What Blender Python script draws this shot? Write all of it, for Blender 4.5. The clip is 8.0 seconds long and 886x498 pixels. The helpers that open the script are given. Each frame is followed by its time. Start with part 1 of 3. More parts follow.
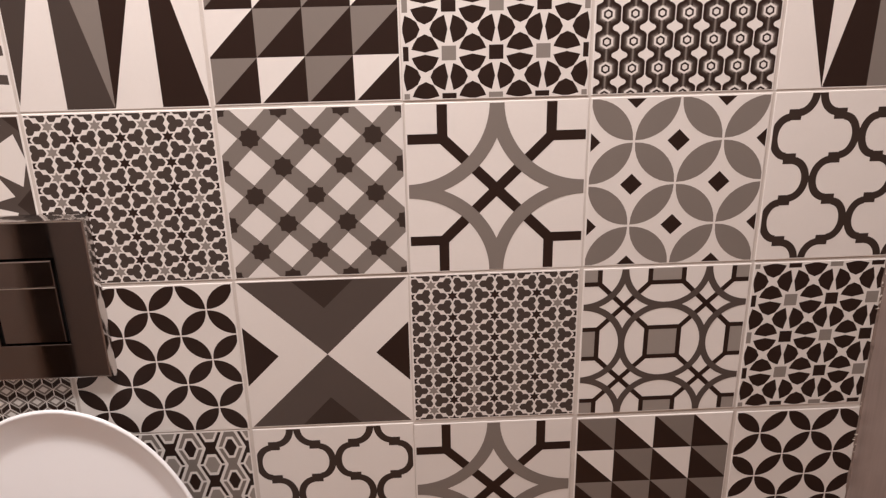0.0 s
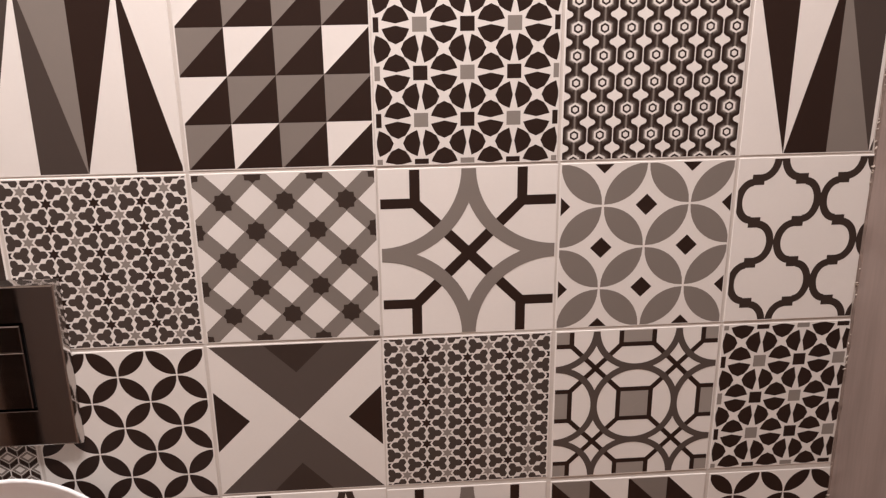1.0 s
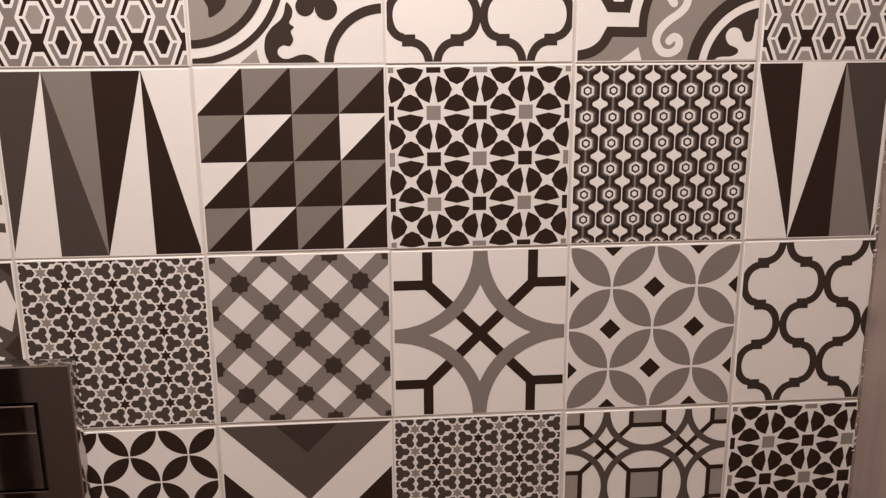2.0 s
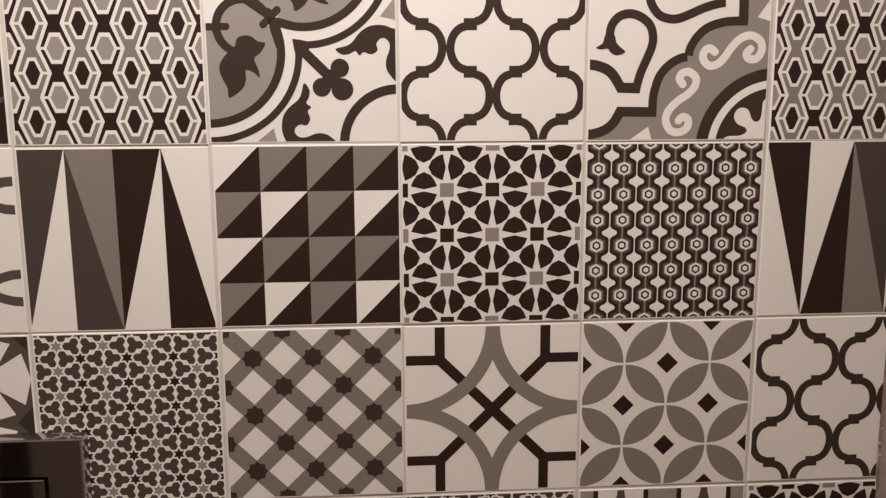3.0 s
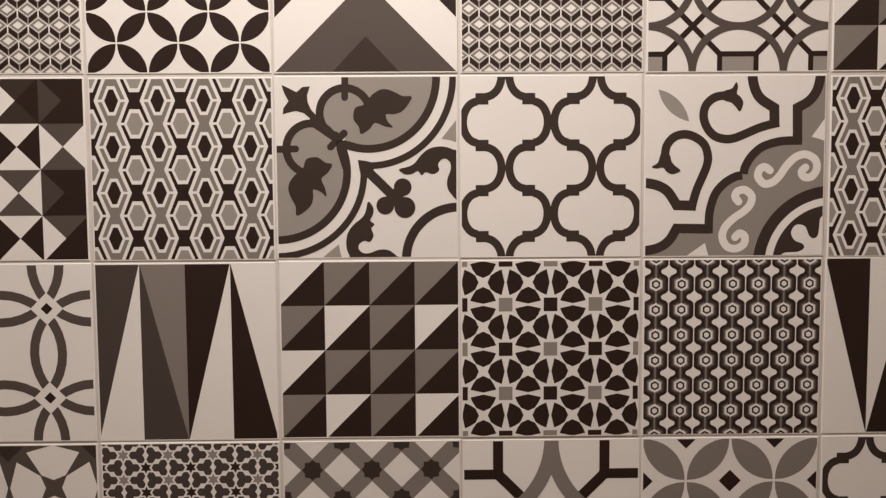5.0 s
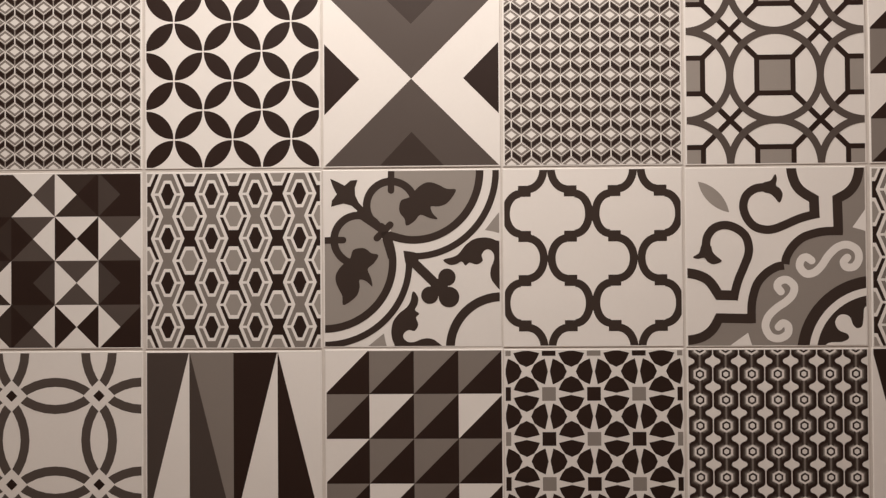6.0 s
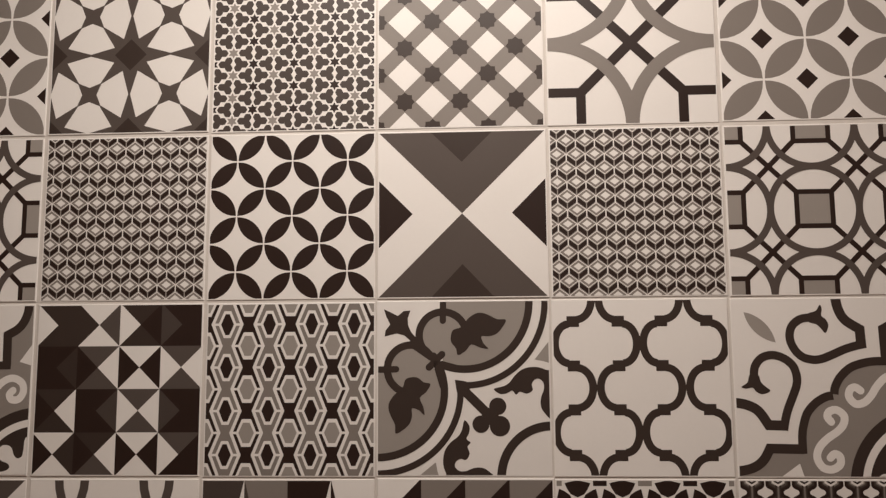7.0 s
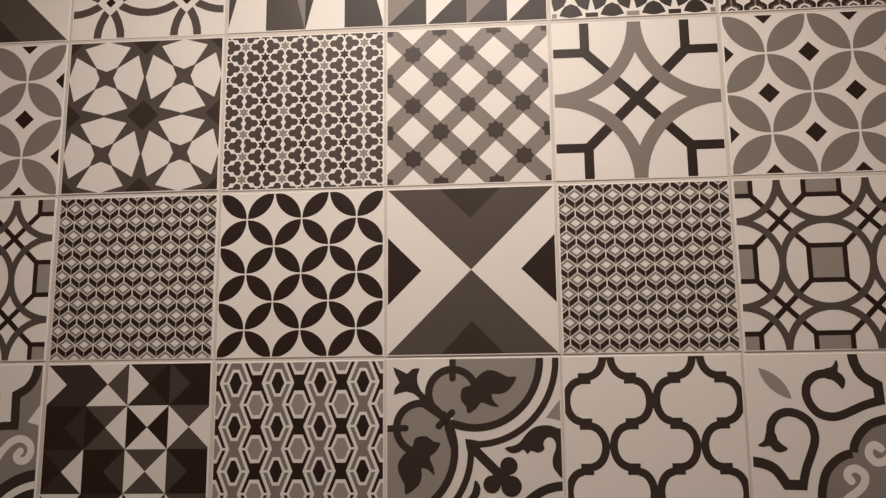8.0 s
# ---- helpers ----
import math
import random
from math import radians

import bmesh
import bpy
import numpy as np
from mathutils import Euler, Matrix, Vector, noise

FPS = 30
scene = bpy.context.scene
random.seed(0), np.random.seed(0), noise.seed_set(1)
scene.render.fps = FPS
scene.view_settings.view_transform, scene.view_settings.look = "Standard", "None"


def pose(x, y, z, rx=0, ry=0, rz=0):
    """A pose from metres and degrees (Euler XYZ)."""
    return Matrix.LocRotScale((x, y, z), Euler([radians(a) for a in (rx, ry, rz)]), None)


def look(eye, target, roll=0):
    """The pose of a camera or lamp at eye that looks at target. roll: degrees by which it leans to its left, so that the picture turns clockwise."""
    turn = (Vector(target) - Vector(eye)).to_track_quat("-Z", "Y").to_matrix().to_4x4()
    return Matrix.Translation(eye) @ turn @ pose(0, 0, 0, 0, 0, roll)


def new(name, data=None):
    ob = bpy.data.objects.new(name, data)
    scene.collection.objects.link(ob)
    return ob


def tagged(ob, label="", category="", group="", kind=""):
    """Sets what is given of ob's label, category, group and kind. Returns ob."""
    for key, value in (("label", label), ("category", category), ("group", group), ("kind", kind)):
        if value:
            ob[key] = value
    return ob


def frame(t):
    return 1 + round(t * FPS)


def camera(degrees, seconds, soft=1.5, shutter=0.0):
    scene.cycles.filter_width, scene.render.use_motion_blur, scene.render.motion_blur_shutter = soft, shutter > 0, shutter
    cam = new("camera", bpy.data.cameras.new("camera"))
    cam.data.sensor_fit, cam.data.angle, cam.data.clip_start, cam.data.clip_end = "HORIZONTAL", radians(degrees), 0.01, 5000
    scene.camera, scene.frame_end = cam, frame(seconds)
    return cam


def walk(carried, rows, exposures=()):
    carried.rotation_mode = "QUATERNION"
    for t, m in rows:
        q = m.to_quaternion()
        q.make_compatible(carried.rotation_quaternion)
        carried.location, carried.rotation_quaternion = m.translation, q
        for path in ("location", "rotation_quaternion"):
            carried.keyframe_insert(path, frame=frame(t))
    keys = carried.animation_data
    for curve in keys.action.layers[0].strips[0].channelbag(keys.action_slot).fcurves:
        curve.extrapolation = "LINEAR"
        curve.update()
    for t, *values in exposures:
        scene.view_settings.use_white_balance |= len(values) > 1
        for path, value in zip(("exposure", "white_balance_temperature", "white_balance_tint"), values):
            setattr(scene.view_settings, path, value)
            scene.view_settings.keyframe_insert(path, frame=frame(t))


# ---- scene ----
# ---- camera ----
cam = camera(53.37, 8.0, soft=1.3)
PATH = [
    (0, (0.4081, -0.9330, 1.4386), (0.4833, 0.9098, 0.6650), -1.14),
    (0.5, (0.4111, -0.9344, 1.4424), (0.5263, 0.9311, 0.7306), -0.92),
    (1, (0.4078, -0.9376, 1.4469), (0.5499, 0.9479, 0.7954), -0.63),
    (1.5, (0.4013, -0.9454, 1.4568), (0.5505, 0.9684, 0.8954), -0.45),
    (1.7, (0.3955, -0.9488, 1.4604), (0.5489, 0.9717, 0.9233), -0.34),
    (2.8, (0.3872, -0.9519, 1.4733), (0.5272, 1.0065, 1.0927), -0.29),
    (3, (0.3879, -0.9545, 1.4769), (0.5197, 1.0094, 1.1228), -0.27),
    (3.5, (0.3872, -0.9603, 1.4845), (0.5025, 1.0144, 1.1887), -0.23),
    (4, (0.3821, -0.9659, 1.4887), (0.4774, 1.0172, 1.2472), -0.17),
    (4.5, (0.3777, -0.9674, 1.4994), (0.4393, 1.0214, 1.2969), -0.23),
    (4.7, (0.3773, -0.9687, 1.5016), (0.4210, 1.0227, 1.3215), -0.31),
    (5.8, (0.3682, -0.9803, 1.5136), (0.3382, 1.0193, 1.4920), -0.41),
    (6, (0.3649, -0.9873, 1.5171), (0.3134, 1.0118, 1.5481), -0.41),
    (6.5, (0.3522, -1.0101, 1.5334), (0.2646, 0.9823, 1.6843), -0.32),
    (7, (0.3409, -1.0213, 1.5491), (0.2272, 0.9586, 1.8075), -0.36),
    (7.5, (0.3445, -1.0201, 1.5542), (0.2059, 0.9489, 1.8769), -0.45),
    (8, (0.3483, -1.0173, 1.5576), (0.2017, 0.9427, 1.9276), -0.62),
]
walk(cam, [(t, look(eye, target, roll)) for t, eye, target, roll in PATH],
     exposures=[(0, 0.77, 6270, 16), (1.5, 0.65, 6280, 16), (3, 0.27, 6380, 11), (4.5, 0.03, 6400, 10), (6, -0.24, 6450, 11), (7, -0.57, 6580, 11.5), (8, -0.82, 6780, 13)])

# ---- light: one warm long ceiling lamp ----
world = bpy.data.worlds.new("world")
world.use_nodes = True
world.node_tree.nodes["Background"].inputs[0].default_value = (0.9, 0.85, 0.8, 1)
world.node_tree.nodes["Background"].inputs[1].default_value = 0.0
scene.world = world
LAMP = (0.268, -0.52, 2.36)
lamp_data = bpy.data.lights.new("ceiling_lamp_light", "AREA")
lamp_data.shape, lamp_data.size, lamp_data.energy = "RECTANGLE", 0.60, 17.0
lamp_data.size_y = 0.22
lamp_data.color = (1.0, 0.925, 0.845)
lamp = new("ceiling_lamp_light", lamp_data)
lamp.matrix_world = pose(*LAMP)


# ---- materials ----
def material(name, color, rough=0.5, metal=0.0, var=0.08, scale=30.0, bump=0.02, fine=400.0, coat=0.0, stretch=(1, 1, 1), spread=0.0, spec=0.5):
    """A surface with two scales of variation in colour, gloss and relief."""
    m = bpy.data.materials.new(name)
    m.use_nodes = True
    nt = m.node_tree
    bsdf = nt.nodes["Principled BSDF"]
    bsdf.inputs["Roughness"].default_value = rough
    bsdf.inputs["Metallic"].default_value = metal
    bsdf.inputs["Specular IOR Level"].default_value = spec
    bsdf.inputs["Coat Weight"].default_value = coat
    geo = nt.nodes.new("ShaderNodeNewGeometry")
    mp = nt.nodes.new("ShaderNodeMapping")
    mp.inputs["Scale"].default_value = stretch
    nt.links.new(geo.outputs["Position"], mp.inputs["Vector"])
    big, small = nt.nodes.new("ShaderNodeTexNoise"), nt.nodes.new("ShaderNodeTexNoise")
    for n, s, d in ((big, scale, 5), (small, fine, 2)):
        n.inputs["Scale"].default_value, n.inputs["Detail"].default_value = s, d
        nt.links.new(mp.outputs[0], n.inputs["Vector"])
    mix = nt.nodes.new("ShaderNodeMix")
    mix.data_type = "RGBA"
    mix.inputs[6].default_value = [c * (1 - var) for c in color] + [1]
    mix.inputs[7].default_value = [min(1, c * (1 + var)) for c in color] + [1]
    add = nt.nodes.new("ShaderNodeMath")
    add.operation = "MULTIPLY_ADD"
    add.inputs[1].default_value = 0.35
    nt.links.new(small.outputs["Fac"], add.inputs[0])
    sc = nt.nodes.new("ShaderNodeMath")
    sc.operation = "MULTIPLY"
    sc.inputs[1].default_value = 0.65
    nt.links.new(big.outputs["Fac"], sc.inputs[0])
    nt.links.new(sc.outputs[0], add.inputs[2])
    nt.links.new(add.outputs[0], mix.inputs["Factor"])
    out = mix.outputs[2]
    if spread:
        info = nt.nodes.new("ShaderNodeObjectInfo")
        hsv = nt.nodes.new("ShaderNodeHueSaturation")
        ran = nt.nodes.new("ShaderNodeMapRange")
        ran.inputs[3].default_value, ran.inputs[4].default_value = 1 - spread, 1 + spread
        nt.links.new(info.outputs["Random"], ran.inputs[0])
        nt.links.new(ran.outputs[0], hsv.inputs["Value"])
        nt.links.new(out, hsv.inputs["Color"])
        out = hsv.outputs[0]
    nt.links.new(out, bsdf.inputs["Base Color"])
    gl = nt.nodes.new("ShaderNodeMapRange")
    gl.inputs[3].default_value, gl.inputs[4].default_value = max(0, rough - 0.06), rough + 0.06
    nt.links.new(big.outputs["Fac"], gl.inputs[0])
    nt.links.new(gl.outputs[0], bsdf.inputs["Roughness"])
    if bump:
        b = nt.nodes.new("ShaderNodeBump")
        b.inputs["Strength"].default_value, b.inputs["Distance"].default_value = bump, 0.002
        nt.links.new(add.outputs[0], b.inputs["Height"])
        nt.links.new(b.outputs[0], bsdf.inputs["Normal"])
    return m


GLAZE = dict(rough=0.44, var=0.045, scale=14.0, bump=0.03, fine=260.0, spread=0.025, spec=0.28)
PRINT = [
    material("glaze_white", (0.70, 0.666, 0.633), **GLAZE),
    material("glaze_light_grey", (0.28, 0.25, 0.225), **GLAZE),
    material("glaze_grey", (0.196, 0.170, 0.151), **GLAZE),
    material("glaze_charcoal", (0.078, 0.061, 0.053), **GLAZE),
    material("glaze_dark", (0.037, 0.0245, 0.0195), **GLAZE),
    material("glaze_black", (0.021, 0.0100, 0.0070), **GLAZE),
    material("glaze_brown_grey", (0.056, 0.042, 0.036), **GLAZE),
    material("glaze_mid_grey", (0.240, 0.212, 0.190), **GLAZE),
]
W, L, G, M, D, K, E, H = range(8)
mat_grout = material("grout", (0.56, 0.515, 0.475), rough=0.85, var=0.16, scale=60, bump=0.25, fine=900)
# Upright tone streaks of the laminate carry its soft highlights too.
mat_taupe = material("taupe_laminate_highlights", (0.27, 0.205, 0.18), rough=0.42, var=0.36, scale=9, bump=0.05, fine=60, stretch=(4, 4, 0.35))
mat_paint = material("wall_paint", (0.62, 0.53, 0.465), rough=0.8, var=0.05, scale=5, bump=0.05)
mat_ceiling = material("ceiling_paint", (0.78, 0.75, 0.72), rough=0.9, var=0.03, scale=5, bump=0.05)
mat_floor = material("floor_warm_bounce", (0.46, 0.235, 0.115), rough=0.5, var=0.18, scale=8, bump=0.05)
mat_caulk = material("caulk", (0.17, 0.125, 0.105), rough=0.7, var=0.9, scale=120, bump=0.5, fine=500)
mat_flake = material("pale_filler", (0.52, 0.45, 0.39), rough=0.85, var=0.3, scale=200, bump=0.3, fine=900)
mat_ceramic = material("sanitary_white", (0.84, 0.84, 0.85), rough=0.22, var=0.015, scale=6, bump=0.0)
mat_plate = material("black_chrome", (0.222, 0.198, 0.194), rough=0.03, metal=1.0, var=0.06, scale=40, bump=0.003)
mat_gap = material("gap_shade", (0.012, 0.010, 0.009), rough=0.7, var=0.2, scale=60, bump=0.05)
mat_edge = material("polish_and_glint", (0.60, 0.57, 0.55), rough=0.10, metal=1.0, var=0.12, scale=90, bump=0.12, fine=200)
mat_lamp = bpy.data.materials.new("lamp_diffuser")
mat_lamp.use_nodes = True
mat_lamp.node_tree.nodes["Principled BSDF"].inputs["Base Color"].default_value = (0.9, 0.88, 0.85, 1)
mat_lamp.node_tree.nodes["Principled BSDF"].inputs["Emission Color"].default_value = (1.0, 0.9, 0.8, 1)
mat_lamp.node_tree.nodes["Principled BSDF"].inputs["Emission Strength"].default_value = 4.0


# ---- mesh helpers ----
def mesh_object(name, bm, mat, parent=None, label="", smooth=False):
    me = bpy.data.meshes.new(name)
    bmesh.ops.recalc_face_normals(bm, faces=bm.faces)
    bm.to_mesh(me)
    bm.free()
    me.materials.append(mat)
    if smooth:
        me.polygons.foreach_set("use_smooth", [True] * len(me.polygons))
    ob = new(name, me)
    if parent:
        ob.parent = parent
    return tagged(ob, label)


def part(name, bm, mat, parent, label="", smooth=False):
    return mesh_object(name, bm, mat, parent, label, smooth)


def box(bm, lo, hi, bevel=0.0, segments=2):
    lo, hi = Vector(lo), Vector(hi)
    r = bmesh.ops.create_cube(bm, size=1.0, matrix=Matrix.LocRotScale((lo + hi) / 2, None, hi - lo))
    if bevel:
        edges = {e for v in r["verts"] for e in v.link_edges}
        bmesh.ops.bevel(bm, geom=list(edges), offset=bevel, segments=segments, affect="EDGES", profile=0.5)
    return bm


def loft(bm, rings, cap_first=True, cap_last=True):
    rows = [[bm.verts.new(p) for p in ring] for ring in rings]
    n = len(rows[0])
    for a, b in zip(rows, rows[1:]):
        for i in range(n):
            bm.faces.new((a[i], a[(i + 1) % n], b[(i + 1) % n], b[i]))
    if cap_first:
        bm.faces.new(rows[0])
    if cap_last:
        bm.faces.new(rows[-1][::-1])
    return bm


# ---- the printed tile designs: shapes in a unit square, u to the right, v down ----
def arc(cx, cy, rx, ry, a0, a1, n=18):
    return [(cx + rx * math.cos(radians(a0 + (a1 - a0) * i / n)), cy + ry * math.sin(radians(a0 + (a1 - a0) * i / n))) for i in range(n + 1)]


def curve(pts, closed=False, n=6):
    """A smooth line through the points."""
    p = list(pts)
    q = [p[-1]] + p + [p[0], p[1]] if closed else [p[0]] + p + [p[-1]]
    out = []
    for i in range(1, len(q) - 2):
        a, b, c, d = q[i - 1:i + 3]
        for k in range(n):
            t = k / n
            out.append(tuple(0.5 * (2 * b[j] + (c[j] - a[j]) * t + (2 * a[j] - 5 * b[j] + 4 * c[j] - d[j]) * t * t
                                    + (3 * b[j] - a[j] - 3 * c[j] + d[j]) * t ** 3) for j in (0, 1)))
    if not closed:
        out.append(p[-1])
    return out


def lens(ax, ay, bx, by, half, n=10):
    """A pointed leaf between two points."""
    dx, dy = bx - ax, by - ay
    d = math.hypot(dx, dy)
    nx, ny = -dy / d, dx / d
    r = (d * d / 4 + half * half) / (2 * half)
    off = lambda t: math.sqrt(max(0, r * r - (d * (t - 0.5)) ** 2)) - (r - half)
    up = [(ax + dx * i / n + nx * off(i / n), ay + dy * i / n + ny * off(i / n)) for i in range(n + 1)]
    down = [(ax + dx * i / n - nx * off(i / n), ay + dy * i / n - ny * off(i / n)) for i in range(n - 1, 0, -1)]
    return up + down


class Design:
    def __init__(self, base=W):
        self.shapes, self.base, self.count, self.mirror = [], base, 0, (0, 0)

    def poly(self, level, color, pts):
        self.count += 1
        self.shapes.append((level, color, list(pts), self.count % 7))

    def disc(self, level, color, x, y, r, n=20):
        self.poly(level, color, arc(x, y, r, r, 0, 360 * (n - 1) / n, n - 1))

    def disc_at(self, level, color, pts, r):
        self.disc(level, color, pts[0][0], pts[0][1], r)

    def stroke(self, level, color, pts, w, closed=False):
        n = len(pts)
        left, right = [], []
        for i in range(n):
            a = pts[(i - 1) % n] if closed or i else pts[0]
            b = pts[i]
            c = pts[(i + 1) % n] if closed or i < n - 1 else pts[-1]
            n1, n2 = Vector((b[1] - a[1], a[0] - b[0])), Vector((c[1] - b[1], b[0] - c[0]))
            if n1.length < 1e-9:
                n1 = n2
            if n2.length < 1e-9:
                n2 = n1
            n1, n2 = n1.normalized(), n2.normalized()
            m = n1 + n2
            m = m / max(0.35, m.length_squared / 2) * (w / 2)
            left.append((b[0] + m.x, b[1] + m.y))
            right.append((b[0] - m.x, b[1] - m.y))
        for i in range(n if closed else n - 1):
            j = (i + 1) % n
            self.shapes.append((level, color, [left[i], left[j], right[j], right[i]], 0))

    def both(self, method, level, color, pts, *rest):
        """A shape and its mirror image across the falling diagonal."""
        pts = list(pts)
        method(level, color, pts, *rest)
        method(level + .4, color, [(y + self.mirror[0], x + self.mirror[1]) for x, y in pts], *rest)


def spikes():
    d = Design()
    for c, tri in ((E, ((0, 0), (.25, 0), (0, 1))), (E, ((.25, 0), (.25, 1), (.5, 1))), (G, ((.25, 0), (.5, 0), (.5, 1))),
                   (K, ((.5, 0), (.75, 0), (.5, 1))), (K, ((.75, 0), (.75, 1), (1, 1)))):
        d.poly(1, c, tri)
    return d


def triangles():
    d = Design(K)
    for j, row in enumerate(("WGGG", "GWGW", "WGGG", "GWGW")):
        for i, c in enumerate(row):
            x, y = i / 4, j / 4
            d.poly(1, W if c == "W" else G, ((x, y), (x + .25, y), (x, y + .25)))
    return d


def petals4(d, level, color, n, pts):
    for i in range(n):
        for j in range(n):
            cx, cy = (i + .5) / n, (j + .5) / n
            for k in range(4):
                co, si = (1, 0, -1, 0)[k], (0, 1, 0, -1)[k]
                d.poly(level, color, [(cx + (x * co - y * si) / n, cy + (x * si + y * co) / n) for x, y in pts])


def star_mosaic():
    d = Design()
    petals4(d, 1, K, 4, ((-.288, -.412), (0, -.478), (.288, -.412), (.232, -.285), (.155, -.172), (0, -.1), (-.155, -.172), (-.232, -.285)))
    for i in range(5):
        for j in range(5):
            x, y, h = i / 4, j / 4, .038
            d.poly(1, K if (i + j) % 2 else H, ((x - h, y - h), (x + h, y - h), (x + h, y + h), (x - h, y + h)))
    return d


def honeycomb():
    d = Design(K)
    p = 1 / 7
    half = ((-.335, 0), (-.32, -.05), (-.27, -.10), (-.17, -.14), (-.09, -.19), (-.03, -.27), (.03, -.27), (.09, -.19), (.17, -.14), (.27, -.10), (.32, -.05), (.335, 0))
    blob = half + tuple((x, -y) for x, y in half[-2:0:-1])
    for i in range(8):
        d.stroke(1, W, [(i * p, 0), (i * p, 1)], .042 * p)
        for j in range(-1, 8):
            d.poly(2, W, [((i + x * .90) * p, (j + .5 + y * .91) * p) for x, y in blob])
    hexagon = [(math.sin(radians(60 * k)), -math.cos(radians(60 * k))) for k in range(6)]
    for i in range(7):
        x = (i + .5) * p
        for level, c, width in ((4.3, D, .22), (4.5, M, .12), (4.7, G, .055)):
            d.stroke(level, c, [(x, 0), (x, 1)], width * p)
        for j in range(8):
            for level, c, r in ((2, D, .44), (2.5, E, .41), (3, M, .37), (3.5, G, .335), (4, L, .305), (5, W, .272), (6, K, .185), (7, W, .108)):
                d.poly(level, c, [(x + a * r * p, (j + b * r) * p) for a, b in hexagon])
    return d


def white_stars():
    d = Design(M)
    petals4(d, 1, W, 2, ((-.295, -.405), (0, -.488), (.295, -.405), (.135, -.145), (0, -.09), (-.135, -.145)))
    for i in range(3):
        for j in range(3):
            x, y, h = i / 2, j / 2, .1
            d.poly(2, D, ((x - h, y), (x, y - h), (x + h, y), (x, y + h)))
    return d


def trefoils():
    d = Design()
    a = 1 / 7
    for c in range(-1, 10):
        for r in range(-1, 9):
            x, y = c * .125, (r + (.5 if c % 2 else 0)) * a
            star = [((.0345 if k % 2 else .0185) * math.cos(radians(30 * k)), (.0345 if k % 2 else .0185) * math.sin(radians(30 * k))) for k in range(12)]
            d.poly(1, H if c % 2 else K, [(x + px, y + py) for px, py in star])
            for side in (0, 180):
                cx = x + (.0833 if side == 0 else -.0833)
                pts = []
                for k in range(3):
                    f = side + 180 + 120 * k
                    for da, rr in ((-60, .0240), (-46, .0305), (-33, .0398), (-26, .0443), (-22, .0454), (0, .0518), (22, .0454), (26, .0443), (33, .0398), (46, .0305)):
                        pts.append((cx + rr * math.cos(radians(f + da)), y + rr * math.sin(radians(f + da))))
                d.poly(1, E, pts)
    return d


def lattice():
    d = Design(G)
    p = 1 / 3
    for i in range(7):
        for j in range(7):
            x, y = i * p / 2, j * p / 2
            if (i + j) % 2:
                h = .1015
                d.poly(1, W, ((x - h, y), (x, y - h), (x + h, y), (x, y + h)))
            else:
                pts = [((.060 if k % 2 == 0 else .0475) * math.cos(radians(22.5 * k)), (.060 if k % 2 == 0 else .0475) * math.sin(radians(22.5 * k))) for k in range(16)]
                d.poly(2, D, [(x + a, y + b) for a, b in pts])
    return d


def cross_circles(n, arc_color, fill):
    """Arcs round the cell corners over a forked black cross, n by n cells."""
    d = Design()
    for i in range(n):
        for j in range(n):
            at = lambda x, y: ((i + x) / n, (j + y) / n)
            for sx in (0, 1):
                for sy in (0, 1):
                    f = lambda x, y: at(1 - x if sx else x, 1 - y if sy else y)
                    if fill is not None:
                        d.poly(1, fill, (f(0, 0), f(.2, 0), f(.2, .2), f(0, .2)))
                    d.stroke(2, K, [f(.2, 0), f(.2, .21)], .057 / n)
                    d.stroke(3, K, [f(0, .2), f(.21, .2)], .057 / n)
                    d.stroke(4 + .2 * (sx + 2 * sy), K, [f(.19, .19), f(.51, .51)], .06 / n)
                    d.stroke(5 + sx + 2 * sy, arc_color, [f(x, y) for x, y in arc(0, 0, .5, .5, 0, 90, 20)], .08 / n)
    return d


def vesicas(n, color, diamonds):
    d = Design()
    h = .5 / n
    for i in range(2 * n):
        for j in range(2 * n):
            x, y, g = i * h, j * h, .012 / n
            if (i + j) % 2 == 0:
                d.poly(1, color, lens(x + g, y + g, x + h - g, y + h - g, h * .285))
            else:
                d.poly(1, color, lens(x + g, y + h - g, x + h - g, y + g, h * .285))
    if diamonds:
        for i in range(2 * n + 1):
            for j in range(2 * n + 1):
                if (i + j) % 2:
                    x, y, r = i * h, j * h, .063
                    d.poly(1, K, ((x - r, y), (x, y - r), (x + r, y), (x, y + r)))
    return d


def trellis():
    d = Design()
    quarter = arc(.362, 0, .0905, .113, 183, 96, 9)
    rise = arc(.402, .25, .080, .112, -88, 3, 9)
    for m in (0, 1, 2, 3):
        f = lambda x, y: ({0: x, 1: .5 - x, 2: 1 - x, 3: .5 + x}[m], y + .0045)
        for k in (-1, 0, 1, 2):
            for seg in (quarter, rise):
                d.stroke(1 + m * .3, D, [f(x, y + k * .5) for x, y in seg], .044)
                d.stroke(1.15 + m * .3, D, [f(x, .5 - y + k * .5) for x, y in seg], .044)
            for v in (.1235, .3765):
                a, b = f(.378 - .0355, v - .031 + k * .5), f(.378 + .0355, v + .031 + k * .5)
                d.poly(2.5, D, (a, (b[0], a[1]), b, (a[0], b[1])))
    return d


def big_x():
    d = Design()
    d.poly(1, M, ((0, 0), (1, 0), (.5, .5)))
    d.poly(1, M, ((0, 1), (1, 1), (.5, .5)))
    d.poly(2, D, ((.31, 0), (.69, 0), (.5, .19)))
    d.poly(2, D, ((.31, 1), (.69, 1), (.5, .8)))
    d.poly(1, K, ((0, .29), (.208, .5), (0, .71)))
    d.poly(1, K, ((1, .29), (.792, .5), (1, .71)))
    return d


